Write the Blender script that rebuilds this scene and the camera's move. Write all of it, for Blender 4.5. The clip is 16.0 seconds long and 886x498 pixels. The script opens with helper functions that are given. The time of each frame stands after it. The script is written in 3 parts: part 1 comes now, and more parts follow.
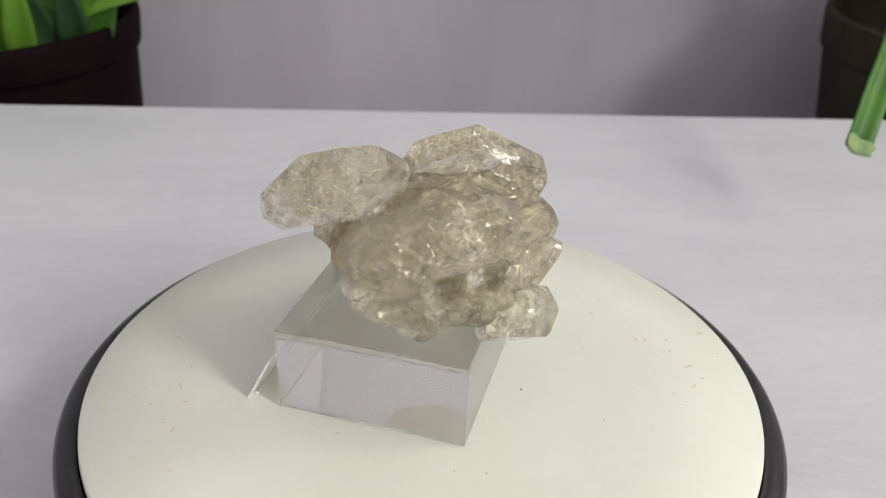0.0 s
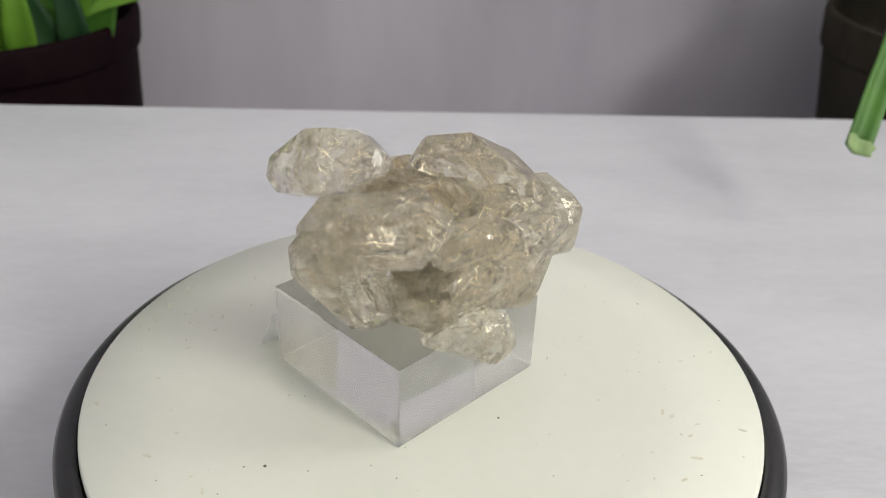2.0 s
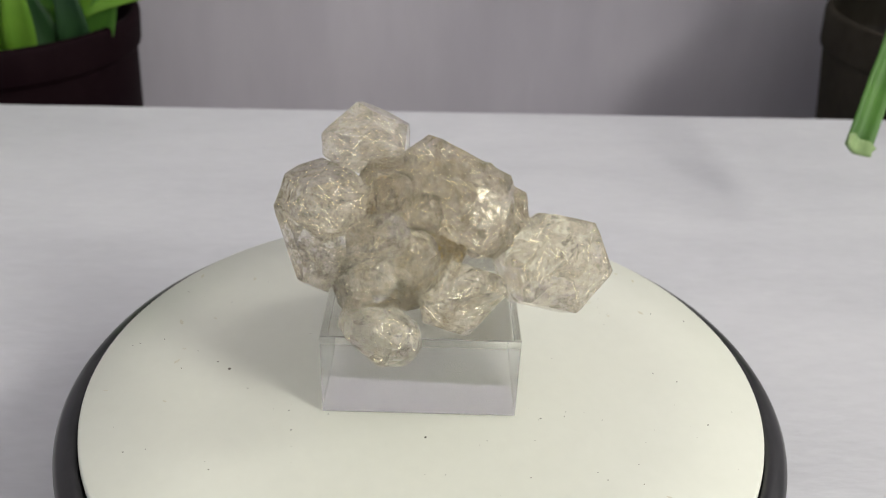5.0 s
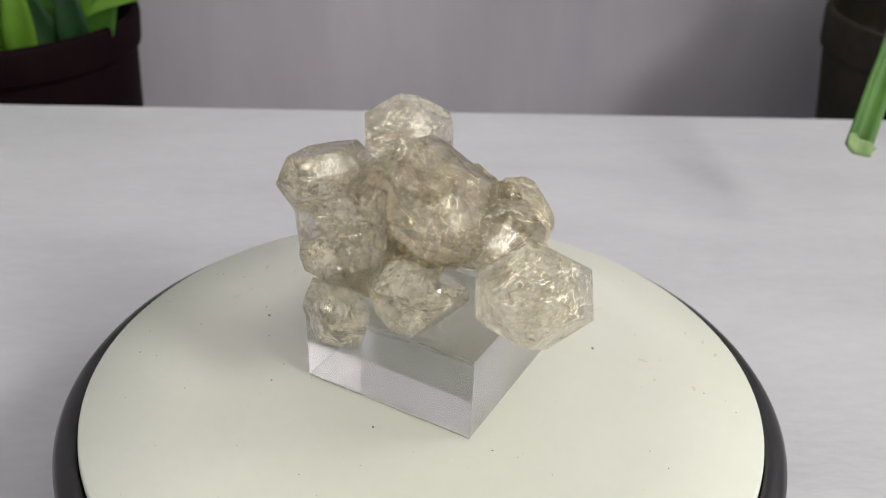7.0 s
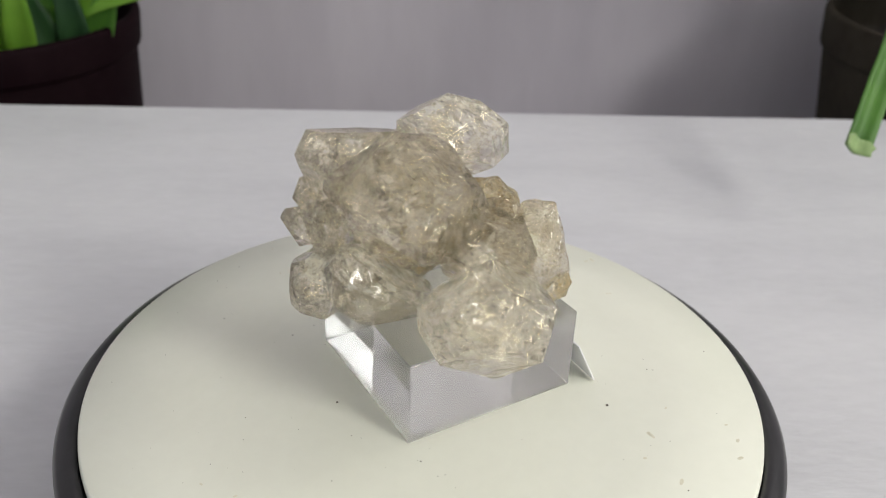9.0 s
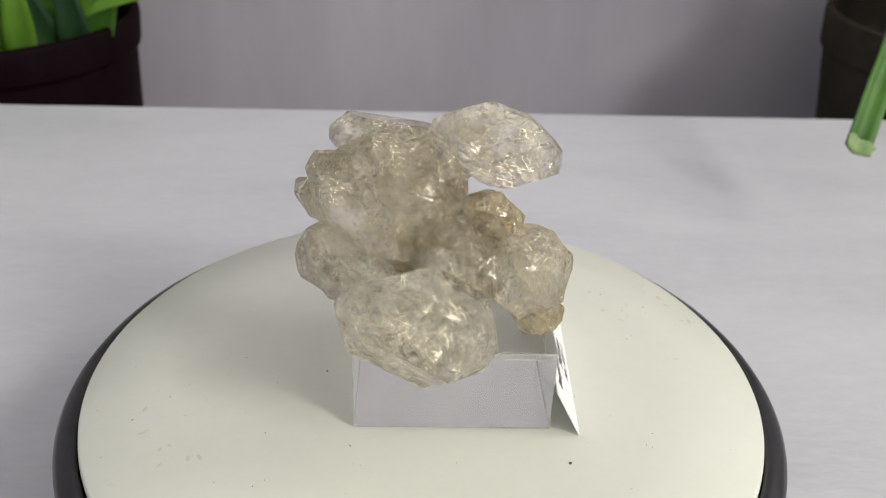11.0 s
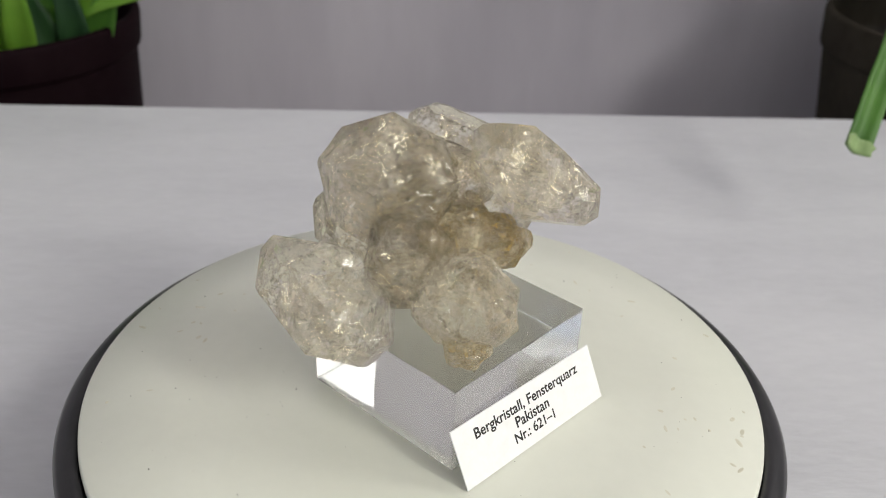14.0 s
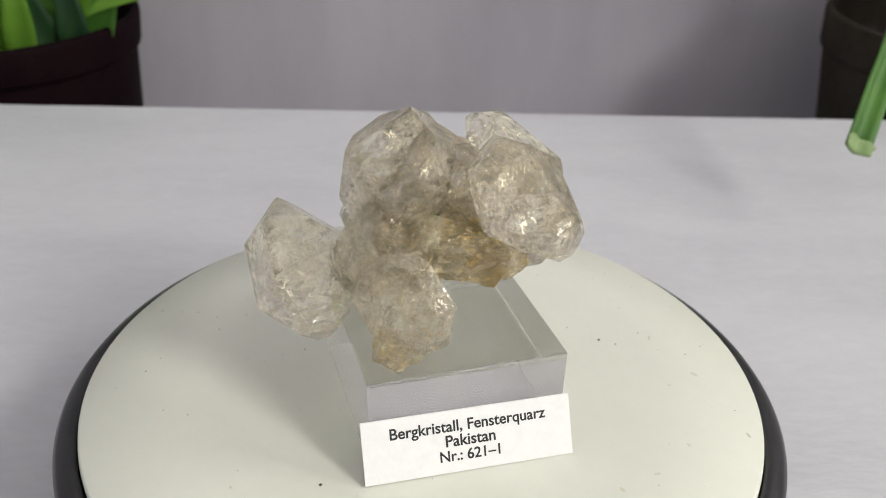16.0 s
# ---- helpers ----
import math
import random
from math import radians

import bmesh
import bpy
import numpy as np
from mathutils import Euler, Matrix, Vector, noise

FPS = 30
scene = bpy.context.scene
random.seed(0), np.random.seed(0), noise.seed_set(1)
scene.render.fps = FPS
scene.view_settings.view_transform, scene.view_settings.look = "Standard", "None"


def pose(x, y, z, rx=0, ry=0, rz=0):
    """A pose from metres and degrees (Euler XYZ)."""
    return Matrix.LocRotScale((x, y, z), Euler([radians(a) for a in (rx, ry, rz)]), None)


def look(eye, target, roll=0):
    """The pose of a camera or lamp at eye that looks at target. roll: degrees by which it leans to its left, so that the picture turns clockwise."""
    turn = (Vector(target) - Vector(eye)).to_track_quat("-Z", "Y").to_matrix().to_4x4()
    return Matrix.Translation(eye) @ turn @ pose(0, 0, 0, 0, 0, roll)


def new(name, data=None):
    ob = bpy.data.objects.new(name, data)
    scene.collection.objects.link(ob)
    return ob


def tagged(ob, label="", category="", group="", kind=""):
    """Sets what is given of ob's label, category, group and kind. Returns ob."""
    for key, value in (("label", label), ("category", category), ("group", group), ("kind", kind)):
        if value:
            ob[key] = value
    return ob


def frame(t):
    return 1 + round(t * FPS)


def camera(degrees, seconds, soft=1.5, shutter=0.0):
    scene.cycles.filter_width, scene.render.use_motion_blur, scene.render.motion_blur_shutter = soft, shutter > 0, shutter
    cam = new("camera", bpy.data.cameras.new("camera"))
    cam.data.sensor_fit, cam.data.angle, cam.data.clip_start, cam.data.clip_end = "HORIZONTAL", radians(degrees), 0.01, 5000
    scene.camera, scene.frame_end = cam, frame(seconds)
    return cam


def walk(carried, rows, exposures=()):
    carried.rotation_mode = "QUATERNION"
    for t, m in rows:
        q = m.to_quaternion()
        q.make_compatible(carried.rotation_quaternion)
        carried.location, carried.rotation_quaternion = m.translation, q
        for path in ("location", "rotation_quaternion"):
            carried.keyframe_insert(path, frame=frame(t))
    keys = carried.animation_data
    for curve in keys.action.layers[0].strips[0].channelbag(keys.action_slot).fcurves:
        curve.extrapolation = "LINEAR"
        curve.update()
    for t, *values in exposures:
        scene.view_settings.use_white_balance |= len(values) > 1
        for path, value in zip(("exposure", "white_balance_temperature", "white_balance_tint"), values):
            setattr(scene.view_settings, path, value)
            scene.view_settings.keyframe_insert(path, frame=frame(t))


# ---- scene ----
# The camera stands still before a slowly turning display turntable.
cam = camera(53.46, 16.0, 1.0)
EYE = (0.0028, -0.1514, 0.1160)
HEADING = look(EYE, (0.0028, -0.1514 + 0.87034, 0.1160 - 0.49245), 2.2)
walk(cam, [(0.0, HEADING), (16.0, HEADING)],
     [(0.0, 0.0), (4.0, 0.0), (7.0, -0.05), (9.0, -0.04), (11.5, -0.08), (12.5, -0.12), (14.5, -0.18), (16.0, -0.06)])
cam.data.dof.use_dof = True
cam.data.dof.focus_distance = 0.164
cam.data.dof.aperture_fstop = 28.0

# world: soft daylight, seen only through the window
world = bpy.data.worlds.new("world")
scene.world = world
world.use_nodes = True
wn = world.node_tree.nodes
sky = wn.new("ShaderNodeTexSky")
sky.sky_type = "NISHITA"
sky.sun_disc = False
sky.sun_elevation = radians(40)
sky.sun_rotation = radians(200)
world.node_tree.links.new(sky.outputs[0], wn["Background"].inputs[0])
wn["Background"].inputs[1].default_value = 0.1

# daylight in two window openings to the right; an added cool fill far left
def window_lamp(name, at, target, w, h, energy, colour):
    lamp = bpy.data.lights.new(name, "AREA")
    lamp.shape = "RECTANGLE"
    lamp.size, lamp.size_y, lamp.energy, lamp.color = w, h, energy, colour
    new(name, lamp).matrix_world = look(at, target)


window_lamp("window_light", (1.19, -0.90, 0.92), (0.0, -0.90, 0.92), 0.50, 0.62, 28.0, (0.985, 0.965, 0.87))
window_lamp("window_light_back", (1.19, 0.08, 0.92), (0.0, 0.08, 0.92), 0.40, 0.62, 8.0, (0.985, 0.965, 0.87))
window_lamp("window_light_left", (-1.59, -0.75, 0.75), (0.0, -0.75, 0.75), 1.0, 0.9, 1.6, (0.86, 0.90, 1.0))

TURN = -14.7823     # degrees per second, clockwise from above
MM = 0.001


# ---------- materials ----------
def material(name):
    m = bpy.data.materials.new(name)
    m.use_nodes = True
    nt = m.node_tree
    return m, nt, nt.nodes["Principled BSDF"]


def node(nt, kind, **values):
    n = nt.nodes.new(kind)
    for k, v in values.items():
        n.inputs[k.replace("_", " ")].default_value = v
    return n


def coords(nt, scale=(1, 1, 1)):
    tc = nt.nodes.new("ShaderNodeTexCoord")
    mp = nt.nodes.new("ShaderNodeMapping")
    mp.inputs["Scale"].default_value = scale
    nt.links.new(tc.outputs["Object"], mp.inputs["Vector"])
    return mp.outputs[0]


def noise_tex(nt, vec, scale, detail=4.0, rough=0.55, distort=0.0):
    n = node(nt, "ShaderNodeTexNoise", Scale=scale, Detail=detail, Roughness=rough, Distortion=distort)
    nt.links.new(vec, n.inputs["Vector"])
    return n.outputs["Fac"]


def ramp(nt, fac, stops):
    r = nt.nodes.new("ShaderNodeValToRGB")
    e = r.color_ramp.elements
    while len(e) < len(stops):
        e.new(0.5)
    for el, (pos, col) in zip(e, stops):
        el.position, el.color = pos, (*col, 1)
    nt.links.new(fac, r.inputs[0])
    return r.outputs[0]


def bump(nt, height, strength, distance, normal=None):
    b = node(nt, "ShaderNodeBump", Strength=strength, Distance=distance)
    nt.links.new(height, b.inputs["Height"])
    if normal:
        nt.links.new(normal, b.inputs["Normal"])
    return b.outputs[0]


def surface(name, dark, light, scale, rough=0.5, relief=0.2, depth=0.0005, fine=6.0, low=0.35, high=0.65, stretch=(1, 1, 1), spec=0.5):
    """A two-scale mottled surface: broad stains, fine grain, relief."""
    m, nt, p = material(name)
    v = coords(nt, stretch)
    broad = noise_tex(nt, v, scale, 5.0, 0.6, 0.4)
    grain = noise_tex(nt, v, scale * fine, 4.0, 0.6)
    mix = node(nt, "ShaderNodeMath")
    mix.operation = "MULTIPLY_ADD"
    mix.inputs[1].default_value = 0.3
    nt.links.new(grain, mix.inputs[0])
    sc = node(nt, "ShaderNodeMath")
    sc.operation = "MULTIPLY"
    sc.inputs[1].default_value = 0.7
    nt.links.new(broad, sc.inputs[0])
    nt.links.new(sc.outputs[0], mix.inputs[2])
    nt.links.new(ramp(nt, mix.outputs[0], [(low, dark), (high, light)]), p.inputs["Base Color"])
    p.inputs["Roughness"].default_value = rough
    p.inputs["Specular IOR Level"].default_value = spec
    nt.links.new(bump(nt, mix.outputs[0], relief, depth), p.inputs["Normal"])
    return m


M_table = surface("painted_board", (0.512, 0.517, 0.562), (0.652, 0.657, 0.702), 18.0, 0.55, 0.4, 0.0012, 16.0, 0.28, 0.72, (0.45, 1.3, 1))
M_wall = surface("lavender_wall", (0.435, 0.412, 0.478), (0.515, 0.492, 0.558), 5.0, 0.85, 0.2, 0.001, 8.0, stretch=(1.5, 1, 0.35))
M_room = surface("room_paint", (0.66, 0.65, 0.65), (0.74, 0.73, 0.73), 2.0, 0.9, 0.1, 0.001)
M_floor = surface("floor_boards", (0.16, 0.11, 0.07), (0.26, 0.18, 0.12), 6.0, 0.5, 0.2, 0.001, stretch=(1, 6, 1))
M_sill = surface("sill_paint", (0.40, 0.39, 0.40), (0.50, 0.49, 0.50), 8.0, 0.6)
M_platter = surface("ivory_plastic", (0.71, 0.725, 0.65), (0.75, 0.765, 0.69), 25.0, 0.32, 0.03, 0.0002, 12.0)
M_black = surface("black_plastic", (0.010, 0.010, 0.012), (0.020, 0.020, 0.022), 60.0, 0.28, 0.06, 0.0002, 12.0)
M_dust = surface("dust", (0.05, 0.045, 0.04), (0.22, 0.20, 0.17), 400.0, 0.9)
M_stain = surface("stain", (0.60, 0.58, 0.46), (0.70, 0.69, 0.59), 500.0, 0.6)
M_paper = surface("white_card", (0.80, 0.80, 0.82), (0.86, 0.86, 0.88), 300.0, 0.7, 0.05, 0.0001)
M_ink = surface("black_ink", (0.012, 0.012, 0.014), (0.02, 0.02, 0.022), 800.0, 0.6)
M_pot = surface("plum_pot", (0.006, 0.002, 0.0035), (0.010, 0.0045, 0.0062), 30.0, 0.75, 0.1, 0.0005, spec=0.05)
M_pot2 = surface("taupe_pot", (0.030, 0.025, 0.019), (0.052, 0.044, 0.034), 30.0, 0.85, 0.15, 0.0005, spec=0.1)
M_soil = surface("potting_soil", (0.008, 0.006, 0.005), (0.03, 0.022, 0.016), 150.0, 0.95, 0.8, 0.003)
M_frame = surface("window_paint", (0.72, 0.72, 0.71), (0.80, 0.80, 0.79), 10.0, 0.4)


def leaf_material(name, dark, light):
    m, nt, p = material(name)
    v = coords(nt, (1, 1, 1))
    w = nt.nodes.new("ShaderNodeTexWave")
    w.inputs["Scale"].default_value = 260.0
    w.inputs["Distortion"].default_value = 2.0
    nt.links.new(coords(nt, (1, 0.2, 0.02)), w.inputs["Vector"])
    n = noise_tex(nt, v, 40.0, 4.0)
    mix = node(nt, "ShaderNodeMath")
    mix.operation = "MULTIPLY_ADD"
    mix.inputs[1].default_value = 0.15
    nt.links.new(w.outputs["Fac"], mix.inputs[0])
    nt.links.new(n, mix.inputs[2])
    nt.links.new(ramp(nt, mix.outputs[0], [(0.35, dark), (0.85, light)]), p.inputs["Base Color"])
    p.inputs["Roughness"].default_value = 0.5
    p.inputs["Subsurface Weight"].default_value = 0.0
    nt.links.new(bump(nt, w.outputs["Fac"], 0.1, 0.0002), p.inputs["Normal"])
    t = node(nt, "ShaderNodeBsdfTranslucent")
    t.inputs["Color"].default_value = (light[0] * 1.6, light[1] * 1.6, light[2], 1)
    ms = node(nt, "ShaderNodeMixShader", Fac=0.3)
    nt.links.new(p.outputs[0], ms.inputs[1])
    nt.links.new(t.outputs[0], ms.inputs[2])
    nt.links.new(ms.outputs[0], nt.nodes["Material Output"].inputs["Surface"])
    return m


M_leaf_dark = leaf_material("leaf_dark", (0.012, 0.045, 0.018), (0.035, 0.10, 0.03))
M_leaf_light = leaf_material("leaf_light", (0.09, 0.23, 0.02), (0.22, 0.42, 0.05))
M_leaf_mid = leaf_material("leaf_mid", (0.055, 0.16, 0.022), (0.11, 0.27, 0.04))
M_leaf_cut = surface("leaf_cut_end", (0.17, 0.27, 0.10), (0.26, 0.36, 0.16), 200.0, 0.7)


def acrylic():
    """Polished acrylic; a faint warm matt share stands in for light coming through it."""
    m, nt, p = material("clear_acrylic")
    p.inputs["Base Color"].default_value = (0.985, 0.985, 0.99, 1)
    p.inputs["Transmission Weight"].default_value = 1.0
    p.inputs["IOR"].default_value = 1.49
    p.inputs["Roughness"].default_value = 0.0
    through_light = nt.nodes.new("ShaderNodeBsdfTranslucent")
    through_light.inputs["Color"].default_value = (0.93, 0.93, 0.87, 1)
    soft = nt.nodes.new("ShaderNodeBsdfDiffuse")
    soft.inputs["Color"].default_value = (0.85, 0.85, 0.79, 1)
    hs = node(nt, "ShaderNodeMixShader", Fac=0.5)
    nt.links.new(through_light.outputs[0], hs.inputs[1])
    nt.links.new(soft.outputs[0], hs.inputs[2])
    clear = nt.nodes.new("ShaderNodeBsdfTransparent")
    a = node(nt, "ShaderNodeMixShader", Fac=0.08)
    nt.links.new(p.outputs[0], a.inputs[1])
    nt.links.new(clear.outputs[0], a.inputs[2])
    b = node(nt, "ShaderNodeMixShader", Fac=0.09)
    nt.links.new(a.outputs[0], b.inputs[1])
    nt.links.new(hs.outputs[0], b.inputs[2])
    nt.links.new(b.outputs[0], nt.nodes["Material Output"].inputs["Surface"])
    return m


M_acrylic = acrylic()


def tilted(nt, v, scale, stretch, amount, mask_scale, mask_low, mask_high, limit):
    """A normal broken into small flat cells, each tilted its own way, in patches; some cells are bright cracks."""
    warp = node(nt, "ShaderNodeTexNoise", Scale=scale * 0.5, Detail=2.0)
    nt.links.new(v, warp.inputs["Vector"])
    add = nt.nodes.new("ShaderNodeVectorMath")
    add.operation = "MULTIPLY_ADD"
    add.inputs[1].default_value = (1.2 / scale,) * 3
    nt.links.new(warp.outputs["Color"], add.inputs[0])
    nt.links.new(v, add.inputs[2])
    mp = nt.nodes.new("ShaderNodeMapping")
    mp.inputs["Scale"].default_value = stretch
    mp.inputs["Rotation"].default_value = (0.5, 0.9, 0.3)
    nt.links.new(add.outputs[0], mp.inputs["Vector"])
    vor = node(nt, "ShaderNodeTexVoronoi", Scale=scale)
    nt.links.new(mp.outputs[0], vor.inputs["Vector"])
    mid = nt.nodes.new("ShaderNodeVectorMath")
    mid.operation = "SUBTRACT"
    mid.inputs[1].default_value = (0.5, 0.5, 0.5)
    nt.links.new(vor.outputs["Color"], mid.inputs[0])
    mask = nt.nodes.new("ShaderNodeMapRange")
    mask.inputs["From Min"].default_value, mask.inputs["From Max"].default_value = mask_low, mask_high
    mask.inputs["To Min"].default_value, mask.inputs["To Max"].default_value = amount * 0.12, amount
    nt.links.new(noise_tex(nt, v, mask_scale, 3.0, 0.6, 0.8), mask.inputs[0])
    sc = nt.nodes.new("ShaderNodeVectorMath")
    sc.operation = "SCALE"
    nt.links.new(mid.outputs[0], sc.inputs[0])
    nt.links.new(mask.outputs[0], sc.inputs["Scale"])
    parts = nt.nodes.new("ShaderNodeSeparateColor")
    nt.links.new(vor.outputs["Color"], parts.inputs[0])
    shard = nt.nodes.new("ShaderNodeMath")
    shard.operation = "GREATER_THAN"
    shard.inputs[1].default_value = limit
    nt.links.new(parts.outputs[0], shard.inputs[0])
    return sc.outputs[0], shard.outputs[0]


def quartz(name, tint, veil_colour, ochre, veil_low, veil_high, ochre_from, crack):
    """Clear quartz with healed cracks, veils and ochre stains in its flaws."""
    m, nt, p = material(name)
    v = coords(nt)
    p.inputs["Base Color"].default_value = (*tint, 1)
    p.inputs["Transmission Weight"].default_value = 1.0
    p.inputs["IOR"].default_value = 1.5
    geo = nt.nodes.new("ShaderNodeNewGeometry")
    total = geo.outputs["Normal"]
    shards = []
    for vec, shard in (tilted(nt, v, 300.0, (1, 1, 0.3), 0.25, 120.0, 0.46, 0.62, 0.92), tilted(nt, v, 900.0, (1, 0.2, 1), 0.8, 150.0, 0.50, 0.60, 0.84)):
        shards.append(shard)
        add = nt.nodes.new("ShaderNodeVectorMath")
        nt.links.new(total, add.inputs[0])
        nt.links.new(vec, add.inputs[1])
        total = add.outputs[0]
    nz = nt.nodes.new("ShaderNodeVectorMath")
    nz.operation = "NORMALIZE"
    nt.links.new(total, nz.inputs[0])
    grain = noise_tex(nt, v, 900.0, 6.0, 0.7)
    nrm = bump(nt, grain, 0.08, 0.0003, nz.outputs[0])
    nt.links.new(nrm, p.inputs["Normal"])
    rr = nt.nodes.new("ShaderNodeMapRange")
    rr.inputs["To Min"].default_value, rr.inputs["To Max"].default_value = 0.0, 0.03
    nt.links.new(grain, rr.inputs[0])
    nt.links.new(rr.outputs[0], p.inputs["Roughness"])
    # veils of fine fluid inclusions, ochre where iron has settled
    veil = noise_tex(nt, v, 420.0, 10.0, 0.78, 0.6)
    fac = ramp(nt, veil, [(0.45, (veil_low,) * 3), (0.60, (veil_high,) * 3)])
    for shard in shards:
        more = nt.nodes.new("ShaderNodeMath")
        more.operation = "MULTIPLY_ADD"
        more.use_clamp = True
        more.inputs[1].default_value = crack
        nt.links.new(shard, more.inputs[0])
        nt.links.new(fac, more.inputs[2])
        fac = more.outputs[0]
    iron = noise_tex(nt, v, 110.0, 6.0, 0.72, 0.8)
    col = ramp(nt, iron, [(ochre_from, veil_colour), (ochre_from + 0.14, ochre)])
    d = nt.nodes.new("ShaderNodeBsdfPrincipled")
    d.inputs["IOR"].default_value = 1.544
    d.inputs["Roughness"].default_value = 0.12
    d.inputs["Specular IOR Level"].default_value = 0.8
    nt.links.new(col, d.inputs["Base Color"])
    t = nt.nodes.new("ShaderNodeBsdfTranslucent")
    nt.links.new(col, t.inputs["Color"])
    for sh in (d, t):
        nt.links.new(nrm, sh.inputs["Normal"])
    d.inputs["Coat Weight"].default_value = 0.6
    d.inputs["Coat Roughness"].default_value = 0.04
    nt.links.new(nrm, d.inputs["Coat Normal"])
    dt = node(nt, "ShaderNodeMixShader", Fac=0.60)
    nt.links.new(d.outputs[0], dt.inputs[1])
    nt.links.new(t.outputs[0], dt.inputs[2])
    clear = nt.nodes.new("ShaderNodeBsdfTransparent")
    clear.inputs["Color"].default_value = (*tint, 1)
    base = node(nt, "ShaderNodeMixShader", Fac=0.12)
    nt.links.new(p.outputs[0], base.inputs[1])
    nt.links.new(clear.outputs[0], base.inputs[2])
    ms = nt.nodes.new("ShaderNodeMixShader")
    nt.links.new(fac, ms.inputs["Fac"])
    nt.links.new(base.outputs[0], ms.inputs[1])
    nt.links.new(dt.outputs[0], ms.inputs[2])
    nt.links.new(ms.outputs[0], nt.nodes["Material Output"].inputs["Surface"])
    return m


M_quartz = quartz("clear_quartz", (0.99, 0.962, 0.893), (1.0, 0.93, 0.77), (0.68, 0.52, 0.24), 0.02, 0.20, 0.60, 0.12)
M_rough = quartz("etched_quartz", (0.985, 0.95, 0.87), (1.0, 0.92, 0.75), (0.64, 0.40, 0.10), 0.05, 0.34, 0.55, 0.16)
M_core = quartz("stained_quartz", (0.99, 0.96, 0.88), (0.97, 0.88, 0.66), (0.66, 0.46, 0.13), 0.10, 0.46, 0.44, 0.16)
M_speck = surface("mineral_speck", (0.02, 0.017, 0.012), (0.14, 0.10, 0.05), 900.0, 0.8)


def flake():
    """A healed crack: a mirror-like film, ragged and broken up, otherwise clear."""
    m, nt, p = material("healed_crack")
    v = coords(nt)
    film = nt.nodes.new("ShaderNodeBsdfGlossy")
    film.inputs["Color"].default_value = (1.0, 0.965, 0.88, 1)
    film.inputs["Roughness"].default_value = 0.03
    rag = noise_tex(nt, v, 1300.0, 6.0, 0.7, 0.5)
    nt.links.new(bump(nt, rag, 0.25, 0.0003), film.inputs["Normal"])
    clear = nt.nodes.new("ShaderNodeBsdfTransparent")
    ms = nt.nodes.new("ShaderNodeMixShader")
    nt.links.new(ramp(nt, rag, [(0.46, (0.0,) * 3), (0.53, (0.6,) * 3)]), ms.inputs["Fac"])
    nt.links.new(clear.outputs[0], ms.inputs[1])
    nt.links.new(film.outputs[0], ms.inputs[2])
    nt.links.new(ms.outputs[0], nt.nodes["Material Output"].inputs["Surface"])
    return m


M_flake = flake()


# ---------- mesh helpers ----------
def part(name, bm, mat, parent=None, label=""):
    me = bpy.data.meshes.new(name)
    bm.normal_update()
    bm.to_mesh(me)
    bm.free()
    me.materials.append(mat)
    ob = new(name, me)
    if parent:
        ob.parent = parent
    if label:
        ob["label"] = label
    return ob


def smooth(ob):
    for f in ob.data.polygons:
        f.use_smooth = True
    return ob


def box_bm(lo, hi, bevel=0.0, seg=2):
    bm = bmesh.new()
    bmesh.ops.create_cube(bm, size=1.0)
    for v in bm.verts:
        v.co = Vector([(l + h) / 2 + c * (h - l) for l, h, c in zip(lo, hi, v.co)])
    if bevel:
        bmesh.ops.bevel(bm, geom=bm.edges[:], offset=bevel, segments=seg, affect="EDGES", profile=0.5)
    return bm


def lathe_bm(profile, steps=128):
    """A body of revolution from (radius, height) pairs."""
    bm = bmesh.new()
    rings = []
    for r, z in profile:
        if r < 1e-6:
            rings.append([bm.verts.new((0, 0, z))])
        else:
            rings.append([bm.verts.new((r * math.cos(2 * math.pi * i / steps), r * math.sin(2 * math.pi * i / steps), z)) for i in range(steps)])
    for a, b in zip(rings, rings[1:]):
        for i in range(steps):
            j = (i + 1) % steps
            if len(a) == 1:
                bm.faces.new((a[0], b[i], b[j]))
            elif len(b) == 1:
                bm.faces.new((a[i], b[0], a[j]))
            else:
                bm.faces.new((a[i], b[i], b[j], a[j]))
    bmesh.ops.recalc_face_normals(bm, faces=bm.faces[:])
    return bm


def setting(name, bm, mat, label, category):
    return tagged(part(name, bm, mat), label, category, "", "structure")


# ---------- the room ----------
TABLE_Z = -0.030
BACK = 0.40
setting("wall_back", box_bm((-1.6, BACK, -0.75), (1.2, BACK + 0.1, 1.75)), M_wall, "pale lavender-grey painted wall behind the pots", "wall")
setting("wall_front", box_bm((-1.6, -1.9, -0.75), (1.2, -1.8, 1.75)), M_room, "plain off-white painted wall", "wall")
setting("floor", box_bm((-1.7, -1.9, -0.80), (1.3, BACK + 0.1, -0.75)), M_floor, "brown wooden floor", "floor")
setting("ceiling", box_bm((-1.7, -1.9, 1.75), (1.3, BACK + 0.1, 1.80)), M_room, "plain off-white ceiling", "ceiling")


def joined(boxes):
    bm = bmesh.new()
    for lo, hi in boxes:
        b = box_bm(lo, hi)
        tmp = bpy.data.meshes.new("piece")
        b.to_mesh(tmp)
        b.free()
        bm.from_mesh(tmp)
        bpy.data.meshes.remove(tmp)
    return bm


